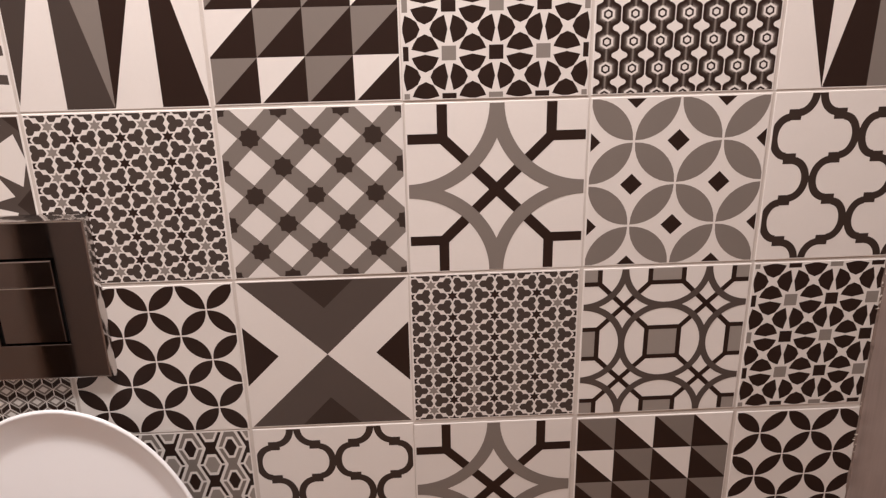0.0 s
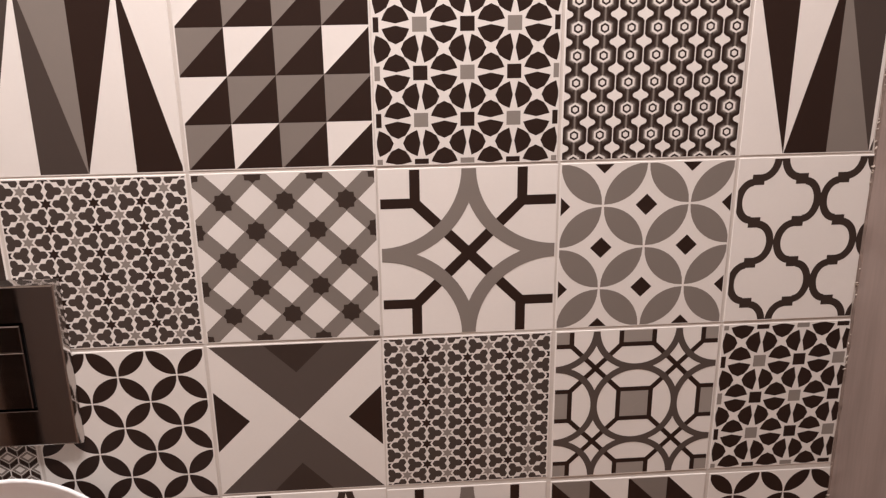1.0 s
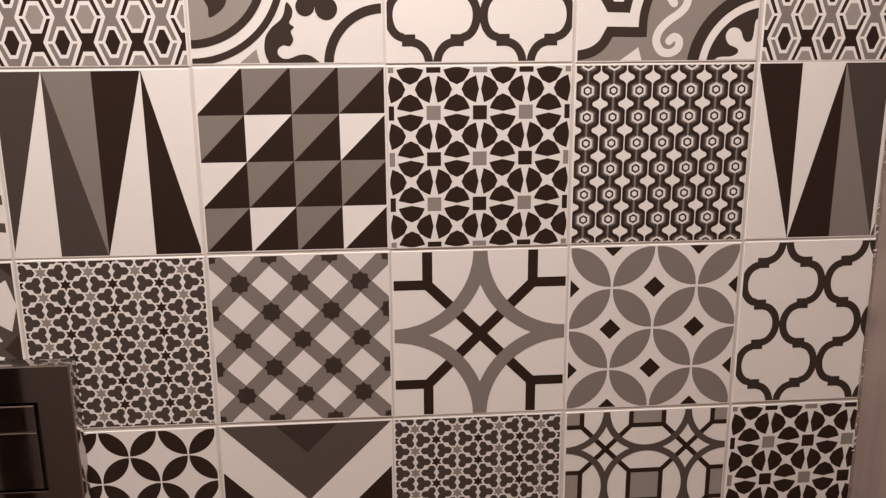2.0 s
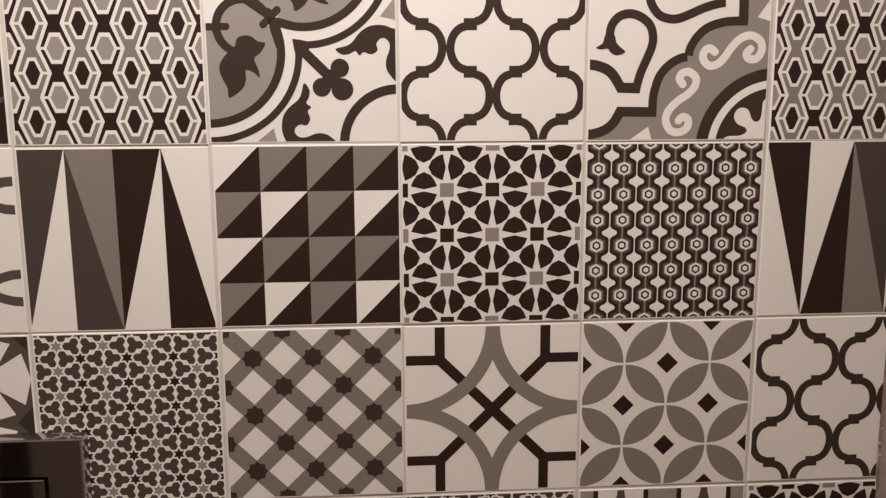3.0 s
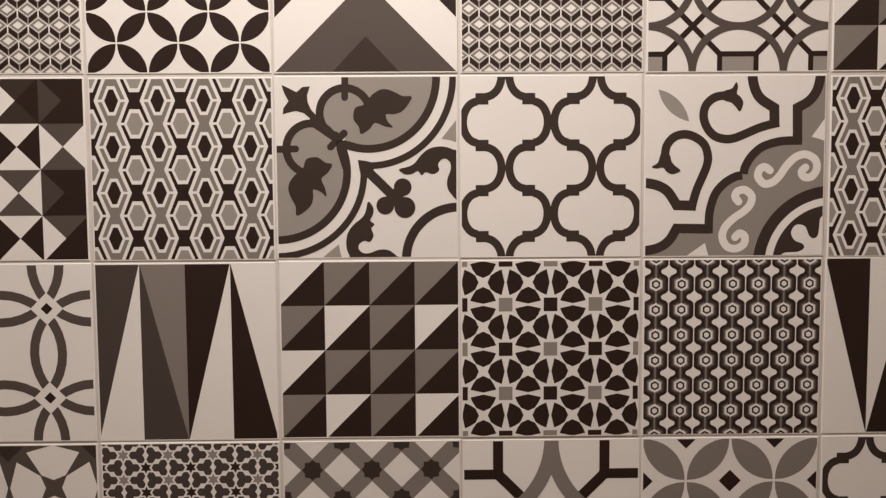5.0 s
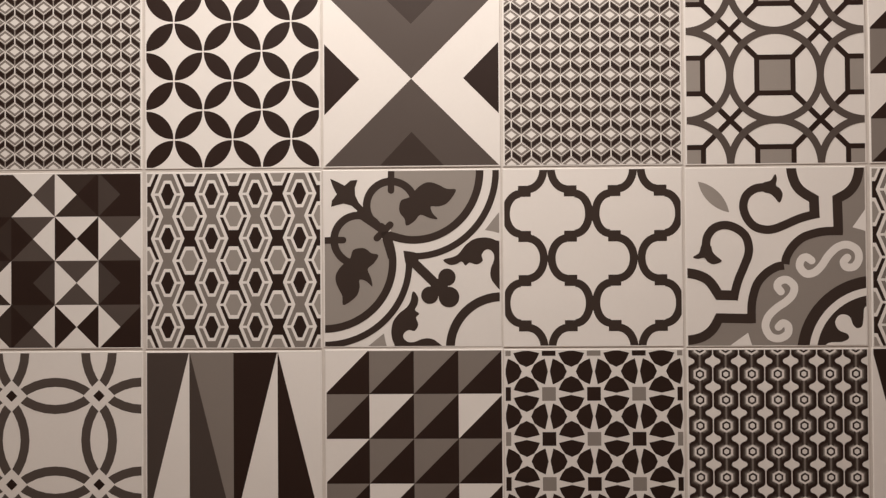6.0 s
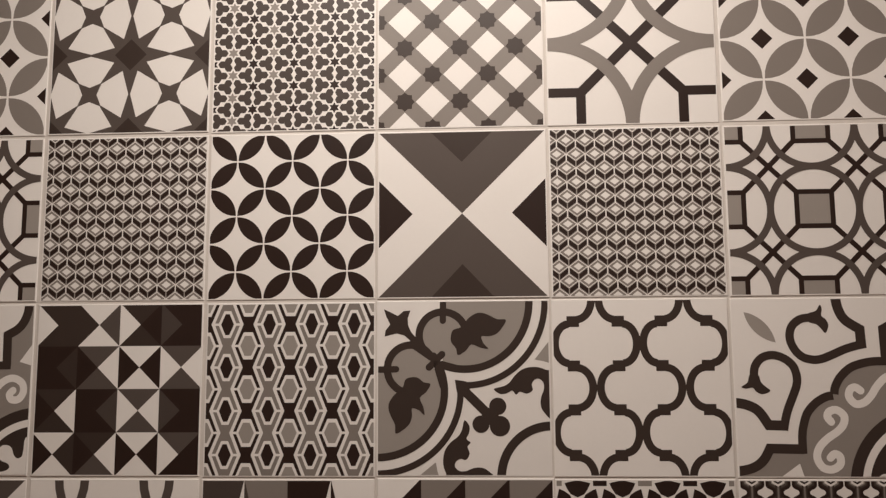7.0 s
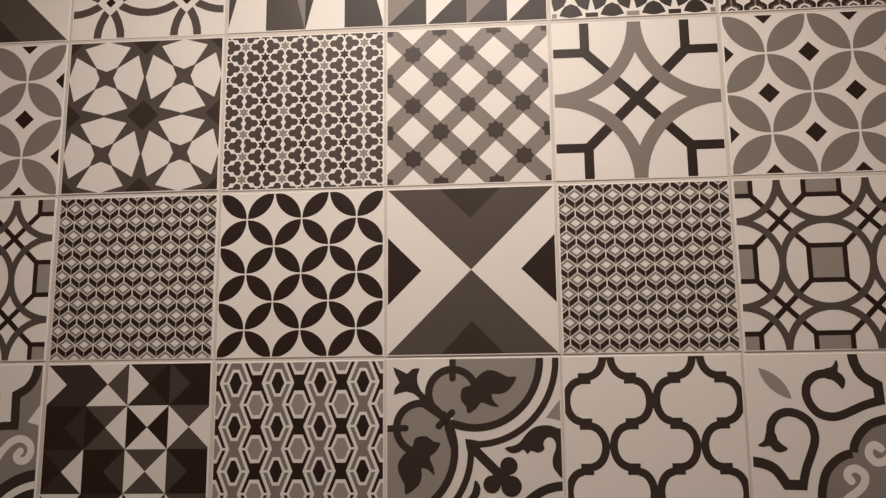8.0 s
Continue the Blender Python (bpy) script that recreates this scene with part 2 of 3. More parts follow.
def cubes():
    d = Design(L)
    w, h = 1 / 18, .0417
    for j in range(-1, 13):
        for i in range(-1, 11):
            x, y = (i + (.5 if j % 2 else 0)) / 9 - .009, (j + .75) / 12 + .008
            d.stroke(2, W, [(x - w, y), (x - w, y + h)], .0075)
            for level, c, k in ((1, W, 1.0), (3, G, .87), (4, L, .58), (5, W, .50)):
                d.poly(level, c, ((x - w * k, y), (x, y - h * k), (x + w * k, y), (x, y + h * k)))
            for q in (-1, 1):
                d.poly(1.5, K, ((x + q * w * .94, y + .0065), (x + q * w * .06, y + h + .0035), (x + q * w * .06, y + h + .0345), (x + q * w * .94, y + .0375)))
    return d


def hex_chain():
    d = Design(K)
    ring = lambda x, y, a, b, h: [(x - a, y - h), (x + a, y - h), (x + b, y), (x + a, y + h), (x - a, y + h), (x - b, y)]
    for i in range(-1, 5):
        cx = (i + .5) / 4
        left = [(cx - (.0862 if k % 2 else .0352), k * .125) for k in range(-1, 10)]
        right = [(2 * cx - x, y) for x, y in left]
        for k in range(len(left) - 1):
            d.poly(1, G, (left[k], right[k], right[k + 1], left[k + 1]))
        d.stroke(2, W, left, .0180)
        d.stroke(2.2, W, right, .0180)
        for j in range(-1, 5):
            cy = (j + .5) / 4
            d.stroke(3, W, [(cx - .09, cy), (cx + .09, cy)], .014)
            d.stroke(3, W, [(cx + .037, cy + .125), (cx + .213, cy + .125)], .014)
            d.poly(4, W, ring(cx, cy, .0205, .0545, .079))
            d.poly(5, K, ring(cx, cy, .012, .038, .061))
            d.poly(4, W, ring(cx + .125, cy + .125, .027, .0615, .079))
            d.poly(5, L, ring(cx + .125, cy + .125, .0195, .0455, .058))
    return d


def kaleidoscope():
    d = Design(K)
    code = ("DDDW WMWD DKDW KKKE", "KDKK MWMK WKWK MWMW", "DWDK KEKK MWMW KKKE", "WDWK DWMK WKWK MKKW")
    tone = {"W": W, "M": M, "E": E, "D": D, "K": K}
    for j, line in enumerate(code):
        for i, cell in enumerate(line.split()):
            x, y, h = i / 4, j / 4, .25
            c = (x + h / 2, y + h / 2)
            corners = [(x, y), (x + h, y), (x + h, y + h), (x, y + h)]
            for k in range(4):
                d.poly(1, tone[cell[k]], (corners[k], corners[(k + 1) % 4], c))
    return d


def linked_circles():
    d = Design()
    for i in range(3):
        for j in range(3):
            d.stroke(1 + (i + j) % 2, M, arc(i / 2, j / 2, .327, .327, 0, 350, 35), .051, True)
    for x in (.25, .75):
        for y in (.25, .75):
            for level, c, r in ((4, W, .09), (5, K, .033)):
                d.poly(level, c, ((x - r, y), (x, y - r), (x + r, y), (x, y + r)))
    return d


def vine():
    d = Design()
    d.mirror = (-.005, .010)
    cut = lambda pts: [p for p in pts if p[0] >= p[1] - .004]
    # large grey lobe with its outer bands
    d.both(d.poly, 1, L, ([(.387, -.017)] + arc(.512, .008, .372, .389, -4, 110, 26) + [(.382, .333)]))
    d.both(d.stroke, 5, D, cut((arc(.512, .008, .372, .389, -4, 116, 34))), .043)
    d.both(d.stroke, 5, D, cut((arc(.515, .008, .459, .481, -4, 98, 34))), .037)
    d.poly(6, D, [(.452, .457), (.498, .463), (.552, .476), (.552, .498), (.515, .525), (.493, .566), (.472, .566), (.459, .505)])
    d.poly(5.6, D, [(.327, .348), (.388, .351), (.468, .373), (.467, .409), (.387, .4), (.413, .504), (.367, .504), (.338, .406)])
    d.both(d.poly, 1, L, [(.91, .345), (1.009, .222), (1.008, .369), (.959, .354)])
    # small round bud on the lobe
    d.both(d.poly, 3, L, (arc(.384, .201, .135, .135, 0, 345, 23)))
    d.both(d.stroke, 4, D, (arc(.384, .203, .137, .136, 120, 338, 26)), .043)
    d.poly(4.9, D, [(.21, .198), (.267, .241), (.302, .32), (.357, .345), (.345, .376), (.314, .351), (.235, .296), (.181, .259)])
    d.both(d.stroke, 6, D, [(.387, -.017), (.385, .118)], .037)
    d.both(d.disc_at, 7, D, [(.385, .118)], .0185)
    d.stroke(6, D, [(.304, .385), (.379, .311)], .039)
    d.disc_at(4.95, D, [(.329, .324)], .024)
    d.disc_at(7, D, [(.304, .385)], .0195)
    d.disc_at(7, D, [(.379, .311)], .0195)
    leaf = [(.43, .216), (.443, .173), (.492, .155), (.529, .109), (.575, .078), (.615, .075), (.658, .091), (.7, .112), (.749, .115), (.734, .152), (.696, .195),
            (.65, .21), (.608, .21), (.619, .25), (.647, .281), (.601, .275), (.549, .256), (.518, .29), (.471, .317), (.46, .278), (.436, .247)]
    d.both(d.poly, 5, D, (curve(leaf, True, 3)))
    # three-pointed leaf in the corner
    d.poly(5, D, [(.042, .048), (.087, .069), (.123, .088), (.157, .06), (.197, .057), (.181, .103), (.183, .143), (.201, .183), (.231, .216), (.2, .235),
                    (.161, .201), (.118, .189), (.078, .198), (.047, .207), (.051, .173), (.079, .137), (.056, .091)])
    # stem and clover
    d.stroke(5, D, [(.49, .504), (.649, .661)], .053)
    for x, y, r in ((.696, .608, .049), (.599, .708, .049), (.707, .719, .058), (.652, .664, .049)):
        d.disc_at(6, D, [(x, y)], r)
    # scrolled leaves
    scroll = [(.675, .51), (.731, .495), (.765, .474), (.799, .431), (.839, .4), (.882, .388), (.928, .388), (.971, .403), (1.014, .437), (1.014, .679), (.958, .642),
              (.94, .602), (.943, .559), (.959, .517), (.959, .48), (.937, .455), (.91, .458), (.891, .486), (.897, .517), (.863, .538), (.823, .526), (.801, .544),
              (.78, .52), (.749, .535), (.709, .538)]
    d.both(d.poly, 5, D, (curve(scroll, True, 3)))
    d.stroke(5, D, (arc(1.001, 1.007, .289, .288, 175, 275, 22)), .050)
    return d


def swirl():
    d = Design()
    d.poly(1, L, (lens(.073, .078, .244, .252, .038)))
    # scalloped outline and the grey field inside it
    edge = curve([(.963, -.027), (.957, .041), (.937, .1), (.898, .147), (.839, .181)], n=5)
    rise = curve([(.846, .36), (.774, .361), (.714, .371), (.645, .396), (.59, .445), (.557, .501), (.549, .542)], n=5)
    d.both(d.poly, 1, H, ([(1.023, -.027)] + edge + rise) + [(.56, .56), (1.02, 1.02), (1.02, 0)])
    d.poly(1.8, H, [(.52, .54), (1, .45), (1, 1), (.45, 1)])
    d.both(d.stroke, 3, D, (edge + [(.843, .364)]), .053)
    d.both(d.stroke, 4, D, ([(.868, .36)] + rise), .047)
    d.both(d.stroke, 3, D, (curve([(.584, -.027), (.597, .06), (.633, .128), (.711, .181)], n=5) + [(.714, .28)]), .055)
    hook = curve([(.739, .262), (.682, .274), (.62, .293), (.548, .324), (.489, .346), (.439, .349), (.381, .33), (.339, .28), (.322, .218),
                  (.339, .159), (.385, .122), (.438, .113), (.476, .113)], n=4)
    d.both(d.stroke, 4, D, hook, .047)
    tip = [(.431, .091), (.475, .075), (.499, .041), (.509, .066), (.504, .103), (.526, .122), (.54, .156), (.522, .2), (.496, .172), (.471, .15), (.433, .137)]
    d.both(d.poly, 5, D, (curve(tip, True, 4)))
    # curled white ribbons
    ess = [(.694, .523), (.665, .504), (.637, .517), (.629, .557), (.662, .595), (.709, .588), (.749, .551), (.785, .498), (.834, .451), (.89, .436),
           (.942, .464), (.953, .514), (.927, .557), (.885, .56), (.869, .532), (.89, .507)]
    ess = curve(ess, n=5)
    d.both(d.stroke, 4, W, ess, .043)
    for end in (ess[0], ess[-1]):
        d.both(d.disc_at, 4.6, W, ([end]), .021)
    d.both(d.poly, 2, W, [(.921, .34), (1.031, .184), (1.039, .377), (.963, .352)])
    # quarter rosette in the corner
    for level, c, r in ((5, D, .444), (6, W, .379), (7, D, .337)):
        d.poly(level, c, [(1.03, 1.03)] + arc(1.051, 1.051, r, r, 182, 268, 24))
    splat = [(.766, 1.024), (.78, .98), (.854, .974), (.891, .955), (.884, .93), (.838, .909), (.818, .868), (.835, .831), (.867, .822), (.899, .837),
             (.917, .881), (.94, .899), (.965, .887), (.973, .846), (.977, .794), (.993, .775), (1.031, .772), (1.041, 1.024)]
    d.poly(8, W, (curve(splat, True, 4)))
    return d


DESIGNS = {
    "spikes": (spikes(), "tall interlocking triangles in black, grey and white"),
    "triangles": (triangles(), "rows of half-square triangles in black, grey and white"),
    "mosaic": (star_mosaic(), "black petals and small squares on white"),
    "honeycomb": (honeycomb(), "small ringed hexagons in black columns"),
    "stars": (white_stars(), "white petals on charcoal star ground"),
    "trefoil": (trefoils(), "fine dark trefoils and stars outlined in white"),
    "lattice": (lattice(), "grey diagonal lattice with dark stars on white"),
    "cross": (cross_circles(1, G, None), "grey arcs over a forked black cross on white"),
    "petals": (vesicas(2, G, True), "grey petals and black diamonds on white"),
    "trellis": (trellis(), "dark ogee trellis lines on white"),
    "leaves": (vesicas(3, K, False), "black pointed petals on white"),
    "x": (big_x(), "large white cross between charcoal triangles"),
    "circles": (cross_circles(2, M, L), "charcoal circles and grey squares on white"),
    "cubes": (cubes(), "small black and grey tumbling cubes"),
    "chain": (hex_chain(), "chained hexagons in black, grey and white"),
    "kaleido": (kaleidoscope(), "black and white quartered triangles"),
    "links": (linked_circles(), "linked charcoal rings on white"),
    "vine": (vine(), "dark vine leaves in grey lobes on white"),
    "swirl": (swirl(), "dark scrolls and white ribbons on grey"),
}
PITCH, TILE, Z0 = 0.203, 0.1998, 1.015


def clip(pts, lo, hi):
    for axis, bound, keep in ((0, lo, 1), (0, hi, -1), (1, .009, 1), (1, .991, -1)):
        out = []
        for i, b in enumerate(pts):
            a = pts[i - 1]
            ina, inb = (a[axis] - bound) * keep >= 0, (b[axis] - bound) * keep >= 0
            if ina != inb:
                t = (bound - a[axis]) / (b[axis] - a[axis])
                out.append((a[0] + t * (b[0] - a[0]), a[1] + t * (b[1] - a[1])))
            if inb:
                out.append(b)
        pts = out
        if len(pts) < 3:
            return []
    clean = [p for i, p in enumerate(pts) if math.dist(p, pts[i - 1]) > 1e-5]
    return clean if len(clean) > 2 else []


MESHES = {}


def tile_mesh(kind, quarter_turns, width):
    """A ceramic tile with eased edges, its front at y = 0, and the glazed print on it."""
    key = (kind, quarter_turns, width)
    if key in MESHES:
        return MESHES[key]
    design = DESIGNS[kind][0]
    verts, faces, tones = [], [], []
    e, back = .0045, .008
    for inset, y in ((0, back), (0, .0009), (e * .4, .0002), (e, 0)):
        for u, v in ((inset, inset), (width - inset, inset), (width - inset, 1 - inset), (inset, 1 - inset)):
            verts.append(((u - .5) * TILE, y, (.5 - v) * TILE))
    for ring in range(3):
        for i in range(4):
            a, b = ring * 4 + i, ring * 4 + (i + 1) % 4
            faces.append((a, b, b + 4, a + 4))
    faces += [(12, 13, 14, 15), (3, 2, 1, 0)]
    tones += [W] * len(faces)
    shapes = list(design.shapes)
    if design.base != W:
        shapes.insert(0, (0.5, design.base, [(0, 0), (1, 0), (1, 1), (0, 1)], 0))
    for level, tone, pts, k in shapes:
        for _ in range(quarter_turns):
            pts = [(1 - y, x) for x, y in pts]
        pts = clip(pts, .009, width - (.009 if width == 1.0 else .002))
        if not pts:
            continue
        if sum(a[0] * b[1] - a[1] * b[0] for a, b in zip(pts, pts[1:] + pts[:1])) < 0:
            pts = pts[::-1]
        n0, y = len(verts), -(level * 4e-5 + k * 4e-6)
        verts += [((u - .5) * TILE, y, (.5 - v) * TILE) for u, v in pts]
        faces.append(tuple(range(n0, n0 + len(pts))))
        tones.append(tone)
    me = bpy.data.meshes.new("tile_" + kind)
    me.from_pydata(verts, [], faces)
    for m in PRINT:
        me.materials.append(m)
    me.polygons.foreach_set("material_index", tones)
    me.update()
    MESHES[key] = me
    return me


# ---- the room ----
XW, XE, YS, ZC = -1.0165, 0.9880, -1.50, 2.45


def lean(z):
    """Where the out-of-plumb side wall stands at that height."""
    return XE - .014 * z


wall_north = mesh_object("wall_north", box(bmesh.new(), (XW, 0.0009, 0), (XE + .1, 0.12, ZC)), mat_grout)
tagged(wall_north, "wall of black and white patchwork patterned tiles with pale grout", "wall", kind="structure")
bm = box(bmesh.new(), (XE, YS, 0), (XE + .1, 0.0005, ZC))
for v in bm.verts:
    v.co.x += lean(v.co.z) - XE
wall_east = mesh_object("wall_east", bm, mat_taupe)
tagged(wall_east, "smooth taupe-brown side wall with a satin sheen and upright highlights in its colour", "wall", kind="structure")
wall_west = mesh_object("wall_west", box(bmesh.new(), (XW - .1, YS, 0), (XW, 0.12, ZC)), mat_paint)
tagged(wall_west, "plain painted side wall of warm beige", "wall", kind="structure")
wall_south = mesh_object("wall_south", box(bmesh.new(), (XW - .1, YS - .1, 0), (XE + .1, YS, ZC)), mat_paint)
tagged(wall_south, "plain painted rear wall of warm beige", "wall", kind="structure")
# Floor is out of view; its warm brown tints the light bounced upward.
floor = mesh_object("floor", box(bmesh.new(), (XW - .1, YS - .1, -.1), (XE + .1, 0.12, 0)), mat_floor)
tagged(floor, "floor of a small toilet room, unseen, warm brown to tint bounced light", "floor", kind="structure")
ceiling = mesh_object("ceiling", box(bmesh.new(), (XW - .1, YS - .1, ZC), (XE + .1, 0.12, ZC + .1)), mat_ceiling)
tagged(ceiling, "plain white painted ceiling", "ceiling", kind="structure")

# unseen door added in the rear wall, dark frame round a plain brown leaf
mat_door = material("door_brown", (0.37, 0.32, 0.29), rough=0.45, var=0.12, scale=6, bump=0.04, stretch=(6, 6, .5))
mat_frame = material("mirrored_frame_dark", (0.045, 0.032, 0.027), rough=0.4, var=0.2, scale=8, bump=0.04, stretch=(6, 6, .5))
# Its dark frame gives the flush plate a dark band to mirror.
door = new("unseen_door_1")
door.location = (-0.215, YS, 0)
tagged(door, "added plain brown door, unseen, its dark frame mirrored in the flush plate", "door", kind="structure")
part("door_leaf", box(bmesh.new(), (-.40, .002, .004), (.40, .030, 2.03), .003), mat_door, door)
for sx in (-1, 1):
    part("door_jamb", box(bmesh.new(), (sx * .443 - .04, .002, 0), (sx * .443 + .04, .045, 2.04), .004), mat_frame, door, "dark frame of the added unseen door")
part("door_head", box(bmesh.new(), (-.483, .002, 2.042), (.483, .045, 2.12), .004), mat_frame, door, "dark frame of the added unseen door")
handle = part("door_handle", box(bmesh.new(), (.325, .031, 1.00), (.345, .038, 1.10), .003), mat_edge, door, "polished metal handle")
part("lever", box(bmesh.new(), (.22, .055, 1.045), (.342, .067, 1.060), .004), mat_edge, handle)
part("spindle", box(bmesh.new(), (.328, .036, 1.046), (.342, .058, 1.059), .003), mat_edge, handle)

# sealant bead, uneven, where the tiles meet the side wall
bm = bmesh.new()
rings = []
for k in range(241):
    z = k / 240 * ZC
    w = .0020 + .0022 * noise.noise((z * 35, 0, 0)) + .0016 * noise.noise((z * 140, 3, 0))
    w, side = max(.0008, w), lean(z)
    rings.append([(side - w, .001, z), (side - w * .5, -.0012 - .3 * w, z), (side + .0005, -.0015 - w, z), (side + .0005, .002, z)])
loft(bm, rings)
bead = mesh_object("sealant_bead", bm, mat_caulk)
tagged(bead, "uneven crumbling sealant bead in the tiled corner", "sealant", kind="structure")

# torn flakes of pale filler along the bead
crumbs, flakes = bmesh.new(), random.Random(23)
for k in range(170):
    z = flakes.uniform(.55, 1.75)
    if noise.noise((z * 11, 7, 0)) < .02:
        continue
    size = flakes.uniform(.0005, .0016)
    shape = pose(lean(z) - flakes.uniform(.0002, .0034), -.0012 - flakes.uniform(0, .0016), z, flakes.uniform(0, 90), flakes.uniform(0, 90), flakes.uniform(0, 90))
    bmesh.ops.create_icosphere(crumbs, subdivisions=1, radius=size, matrix=shape @ Matrix.Diagonal((.7, .6, flakes.uniform(1, 3.2), 1)))
tagged(part("crumbs", crumbs, mat_flake, bead, "pale torn flakes of filler"), kind="stuff")

# ceiling lamp housing above the camera
lampshade = new("ceiling_lamp")
lampshade.location = (LAMP[0], LAMP[1], ZC)
tagged(lampshade, "long white ceiling lamp fixed to the ceiling", "lamp")
part("base", box(bmesh.new(), (-.33, -.14, -.05), (.33, .14, -.001), .008), mat_ceramic, lampshade, "white flat housing")
part("diffuser", box(bmesh.new(), (-.31, -.12, -.074), (.31, .12, -.052), .010, 3), mat_lamp, lampshade, "glowing frosted diffuser", True)

# ---- flush plate ----
PX0, PX1, PZ0, PZ1 = -0.106, 0.0505, 0.9045, 1.1015
flush = new("flush_plate")
flush.location = ((PX0 + PX1) / 2, 0, (PZ0 + PZ1) / 2)
tagged(flush, "glossy black rectangular flush plate on the tiled wall", "flush plate")
hw, hh = (PX1 - PX0) / 2, (PZ1 - PZ0) / 2


def frame_ring(bm, x0, x1, z0, z1, ix0, ix1, iz0, iz1, y0, y1, bevel):
    """A flat plate with a rectangular opening."""
    rects = []
    for a, b, c, d, y in ((x0, x1, z0, z1, y1), (x0, x1, z0, z1, y0 + bevel), (x0 + bevel, x1 - bevel, z0 + bevel, z1 - bevel, y0),
                          (ix0 - bevel * .6, ix1 + bevel * .6, iz0 - bevel * .6, iz1 + bevel * .6, y0), (ix0, ix1, iz0, iz1, y0 + bevel * .6), (ix0, ix1, iz0, iz1, y1)):
        rects.append([(a, y, c), (b, y, c), (b, y, d), (a, y, d)])
    rects.append(rects[0])
    return loft(bm, rects, False, False)


bx1, bz0, bz1 = .0118 - flush.location.x, .9495 - flush.location.z, 1.0580 - flush.location.z
bx0, zd = -bx1, 1.0225 - flush.location.z
part("surround", frame_ring(bmesh.new(), -hw, hw, -hh, hh, bx0, bx1, bz0, bz1, -.0130, -.003, .0014), mat_plate, flush, "glossy black surround")
part("edge_trim", loft(bmesh.new(), [[(sx * (hw + a), y, sz * (hh + a)) for sx, sz in ((-1, -1), (1, -1), (1, 1), (-1, 1))]
                                     for a, y in ((.0042, -.0006), (.0042, -.0030), (.0004, -.0118), (-.004, -.0118), (-.004, -.0006))], False, False),
     mat_edge, flush, "mirror-polished sloping edge")


def button(z0, z1, depth):
    """A push plate with flat chamfers, a dark gap left round it."""
    c, g, side = .0011, .0030, .0014
    rects = [[(bx0 + a + side, y, z0 + a - g), (bx1 - a - side, y, z0 + a - g), (bx1 - a - side, y, z1 - a + g), (bx0 + a + side, y, z1 - a + g)]
             for a, y in ((g, -.004), (g, depth + c), (g + c, depth))]
    return loft(bmesh.new(), rects)


def glint_edges(ob, faces):
    """Gives the named faces of a plate a brighter polished metal for their glints."""
    ob.data.materials.append(mat_edge)
    for k in faces:
        ob.data.polygons[k].material_index = 1


glint_edges(bpy.data.objects["surround"], list(range(4, 8)))
# Button glints: only the upper and lower chamfers take the brighter metal.
for piece in (part("small_button", button(zd + .0003, bz1 - .0034, -.0126), mat_plate, flush),
              part("large_button", button(bz0 + .0022, zd - .0003, -.0124), mat_plate, flush)):
    glint_edges(piece, (4, 6))
# Black colour stands in for the shade inside the gap round the buttons.
part("back_plate", box(bmesh.new(), (-hw + .008, -.004, -hh + .008), (hw - .008, -.0008, hh - .008)), mat_gap, flush, "inner frame behind the buttons, black for the shade in the gap")

# ---- toilet with its lid raised ----
toilet = new("toilet")
TX = -0.015
toilet.location = (TX, 0, 0)
tagged(toilet, "white ceramic wall-hung toilet with its lid raised against the wall", "toilet")


def oval(a, b, n=72, back=0.0):
    """An egg-shaped outline: round front at +b, squarer at the hinge."""
    out = []
    for i in range(n):
        t = 2 * math.pi * i / n
        x, y = math.cos(t), math.sin(t)
        if y < 0:
            x = math.copysign(abs(x) ** 0.75, x)
            y = -abs(y) ** 0.8 * 0.82
        out.append((a * x, b * y))
    return out


def lid_ring(a, b, depth, tilt):
    """An outline of the lid at that depth towards the room."""
    return [tilt @ Vector((x, -depth, y)) for x, y in oval(a, b)]


tilt = Matrix.Translation((0, -.062, 0.637)) @ Matrix.Rotation(radians(-9), 4, "X")
LA, LB = .180, .246
bm = loft(bmesh.new(), [lid_ring(LA - i * (.62 if i > .008 else 1), LB - i, d, tilt) for i, d in
                        ((.055, -.003), (.032, .001), (.017, .008), (.007, .016), (.0015, .0215), (0, .0238), (.0007, .0256), (.0024, .0266), (.0042, .0262), (.0058, .0246),
                         (.012, .0216), (.021, .0172), (.030, .0128), (.038, .0092), (.043, .0076), (.049, .0070), (.062, .0069))])
part("lid", bm, mat_ceramic, toilet, "raised white lid with a thin rim", True)
seat = [[(x, -.40 + y, z) for x, y in [(p, -q) for p, q in oval(a, b)]] for a, b, z in
        ((.182, .245, .405), (.184, .247, .412), (.180, .243, .420), (.130, .175, .420), (.122, .165, .412), (.122, .165, .405))]
part("seat", loft(bmesh.new(), seat + seat[:1], False, False), mat_ceramic, toilet, "white seat ring", True)
bowl = [[(x, -.38 + y, z) for x, y in [(p, -q) for p, q in oval(a, b)]] for a, b, z in
        ((.10, .24, .10), (.13, .29, .18), (.165, .33, .30), (.178, .335, .39), (.178, .335, .402), (.125, .17, .402), (.11, .15, .33), (.05, .07, .22))]
part("bowl", loft(bmesh.new(), bowl), mat_ceramic, toilet, "white ceramic bowl", True)
part("hinge", box(bmesh.new(), (-.10, -.155, .403), (.10, -.115, .440), .008), mat_ceramic, toilet)

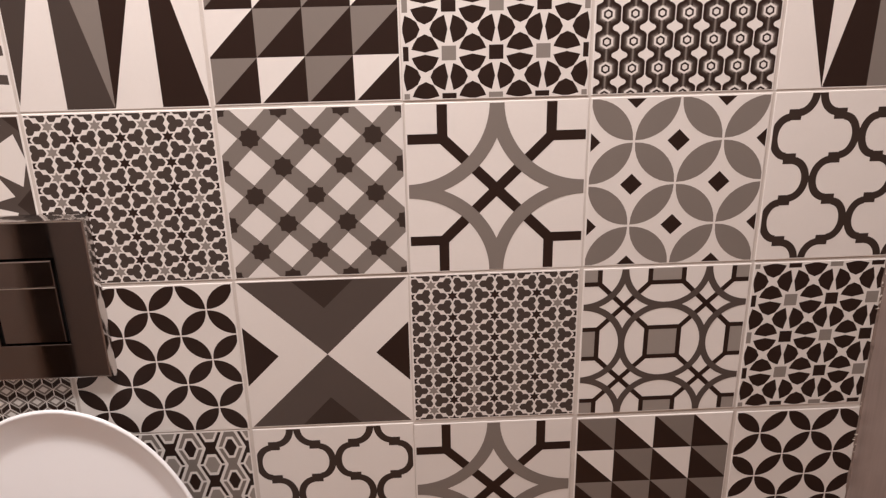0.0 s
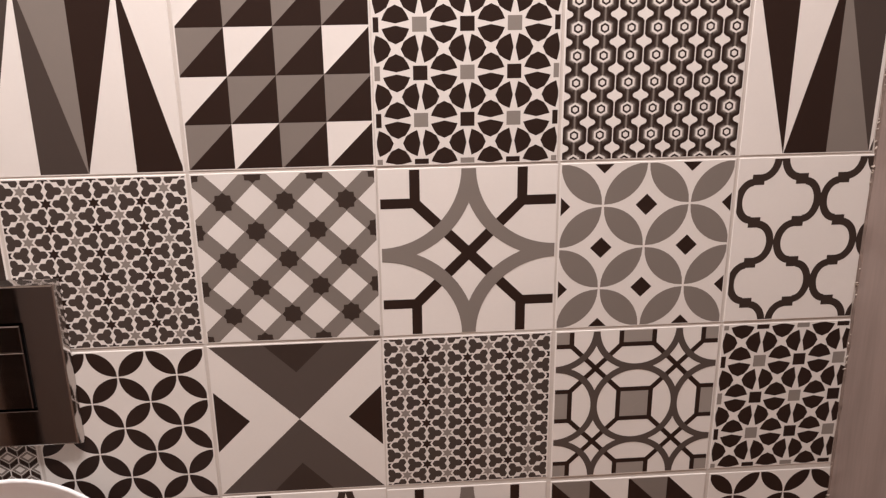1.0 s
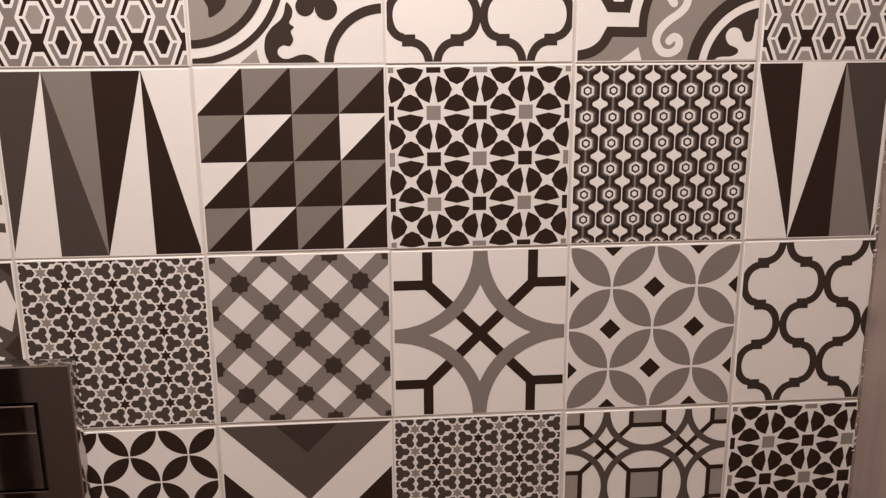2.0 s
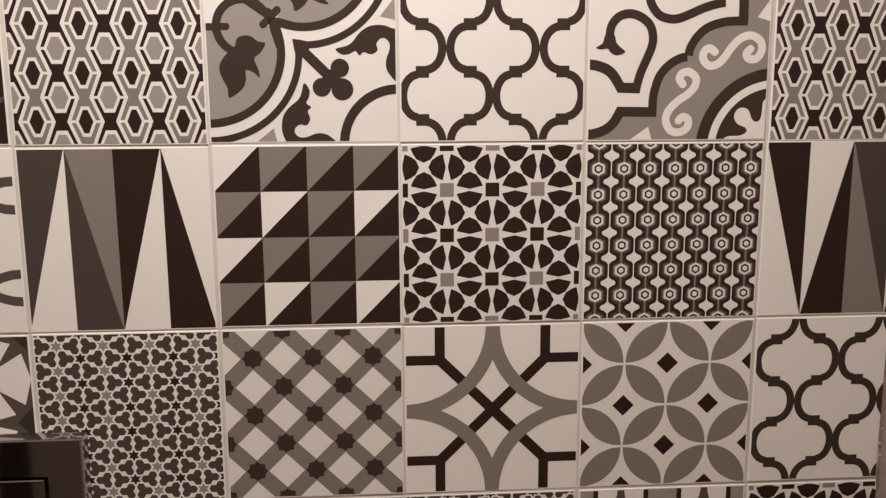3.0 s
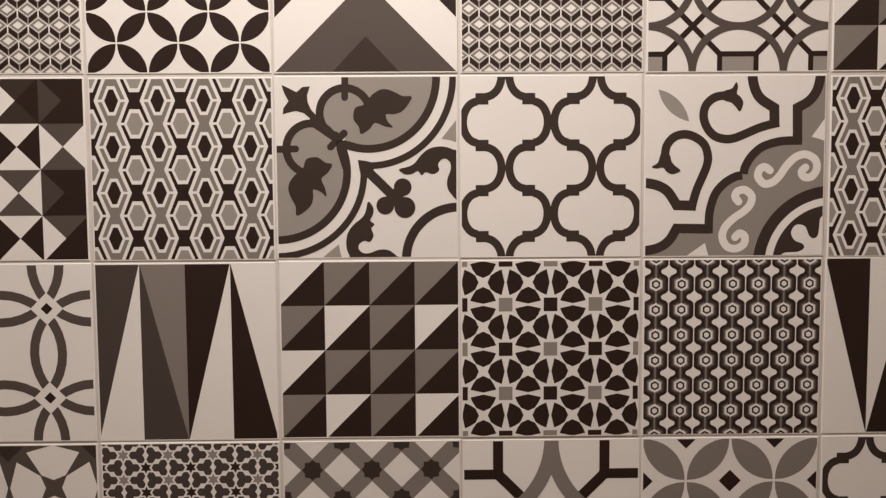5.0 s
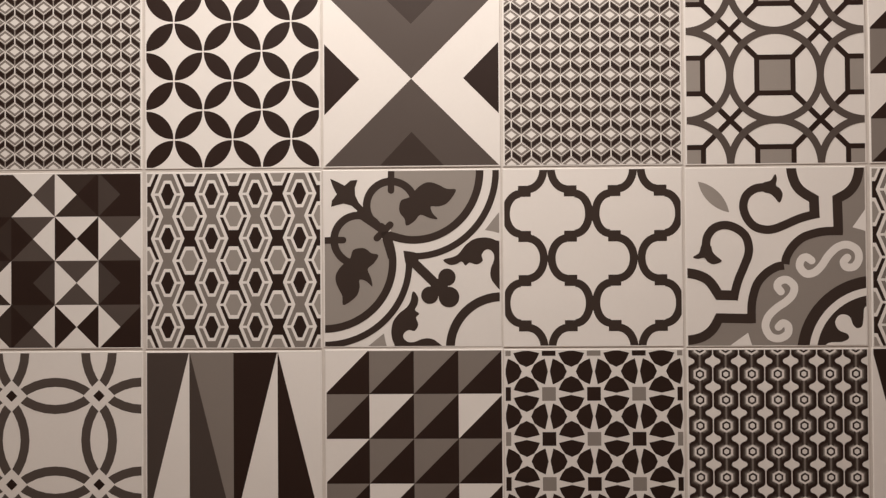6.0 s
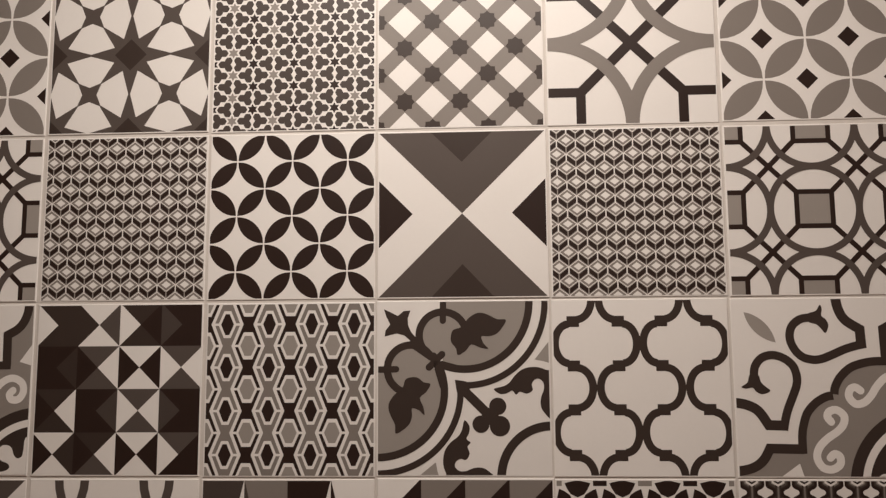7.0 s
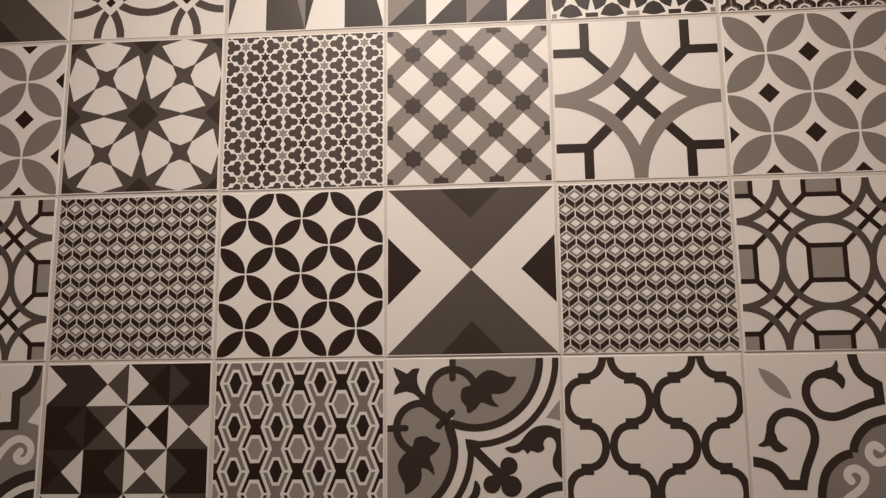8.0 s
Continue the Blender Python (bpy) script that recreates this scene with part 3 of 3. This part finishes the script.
# ---- the tiles of the wall, row by row from the bottom; a digit after a name turns it by quarters ----
ROWS = {
    -3: "mosaic spikes trellis petals chain links cross leaves trefoil stars",
    -2: "vine honeycomb cubes spikes mosaic lattice x petals kaleido circles",
    -1: "cubes x leaves swirl trefoil honeycomb circles vine spikes lattice",
    0: "swirl cross mosaic lattice petals chain trellis cross triangles1 leaves",
    1: "stars chain lattice circles cubes leaves x trefoil circles mosaic",
    2: "links trellis cross petals stars trefoil lattice cross petals trellis",
    3: "mosaic honeycomb trefoil x links spikes triangles mosaic honeycomb spikes2",
    4: "trellis leaves vine swirl kaleido chain vine trellis swirl chain",
    5: "x triangles mosaic circles cubes leaves x cubes circles triangles",
    6: "trefoil lattice cross petals stars trefoil lattice cross petals trellis",
    7: "mosaic honeycomb trefoil x links spikes triangles mosaic honeycomb spikes2",
    8: "trellis leaves vine swirl kaleido chain vine trellis swirl chain",
}
# how far each tile was laid off the true grid, in millimetres: to the right and up, by row, for the columns from -1 to 4
STRAY = {
    0: ((0, -1.0, 0.2, -2.1, 0.2, 2.1), (0, 3.0, 2.4, -0.4, -1.2, -2.3)),
    1: ((0, 0.3, 0.5, -1.3, -0.1, -0.2), (0, 0.8, 1.6, 1.7, 1.3, 1.1)),
    2: ((1.5, 1.6, 1.5, 0.2, -0.9, -0.5), (1.0, 1.5, 1.4, 1.0, 1.2, 1.6)),
    3: ((1.5, 1.1, 1.3, -1.1, -1.3, -1.2), (0.2, 0.0, 1.0, 0.5, 0.4, 0.8)),
    4: ((0.9, 1.8, 0.0, -1.1, -1.3, -0.1), (-0.3, -1.1, -0.2, -0.6, -1.4, -2.6)),
    5: ((1.0, 1.1, 0.5, 0.1, -0.2, 0), (-0.5, -0.8, -1.2, -1.6, -2.2, -2.0)),
    6: ((0.3, 0.8, -0.4, -0.4, 0.4, 0.4), (0.3, -1.3, -1.2, -1.3, -0.6, -0.6)),
    7: ((0, 0.5, 0, 0, 0, 0), (0, 0.4, 0, 0, 0, 0)),
}


def stray(row, column):
    """The shift of a tile from its place in the true grid."""
    if row not in STRAY or not -1 <= column <= 4:
        return 0.0, 0.0
    return tuple(shift[column + 1] / 1000 for shift in STRAY[row])


rng = random.Random(7)
for row, names in ROWS.items():
    for k, word in enumerate(names.split()):
        column = k - 5
        kind, turns = word.rstrip("123"), int(word[-1]) if word[-1] in "123" else 0
        x, z = (column + .5) * PITCH, Z0 + (row - 1.5) * PITCH
        width = 1.0 if column < 4 else round((lean(z) - .0015 - (x - TILE / 2)) / TILE, 4)
        dx, dz = stray(row, column)
        tile = new("tile", tile_mesh(kind, turns, width))
        tile.parent = wall_north
        tile.matrix_basis = pose(x + dx, rng.uniform(-.0003, .0003), z + dz,
                                 rng.uniform(-.12, .12), rng.uniform(-.04, .04), rng.uniform(-.12, .12))
        tagged(tile, "square tile with " + DESIGNS[kind][1])
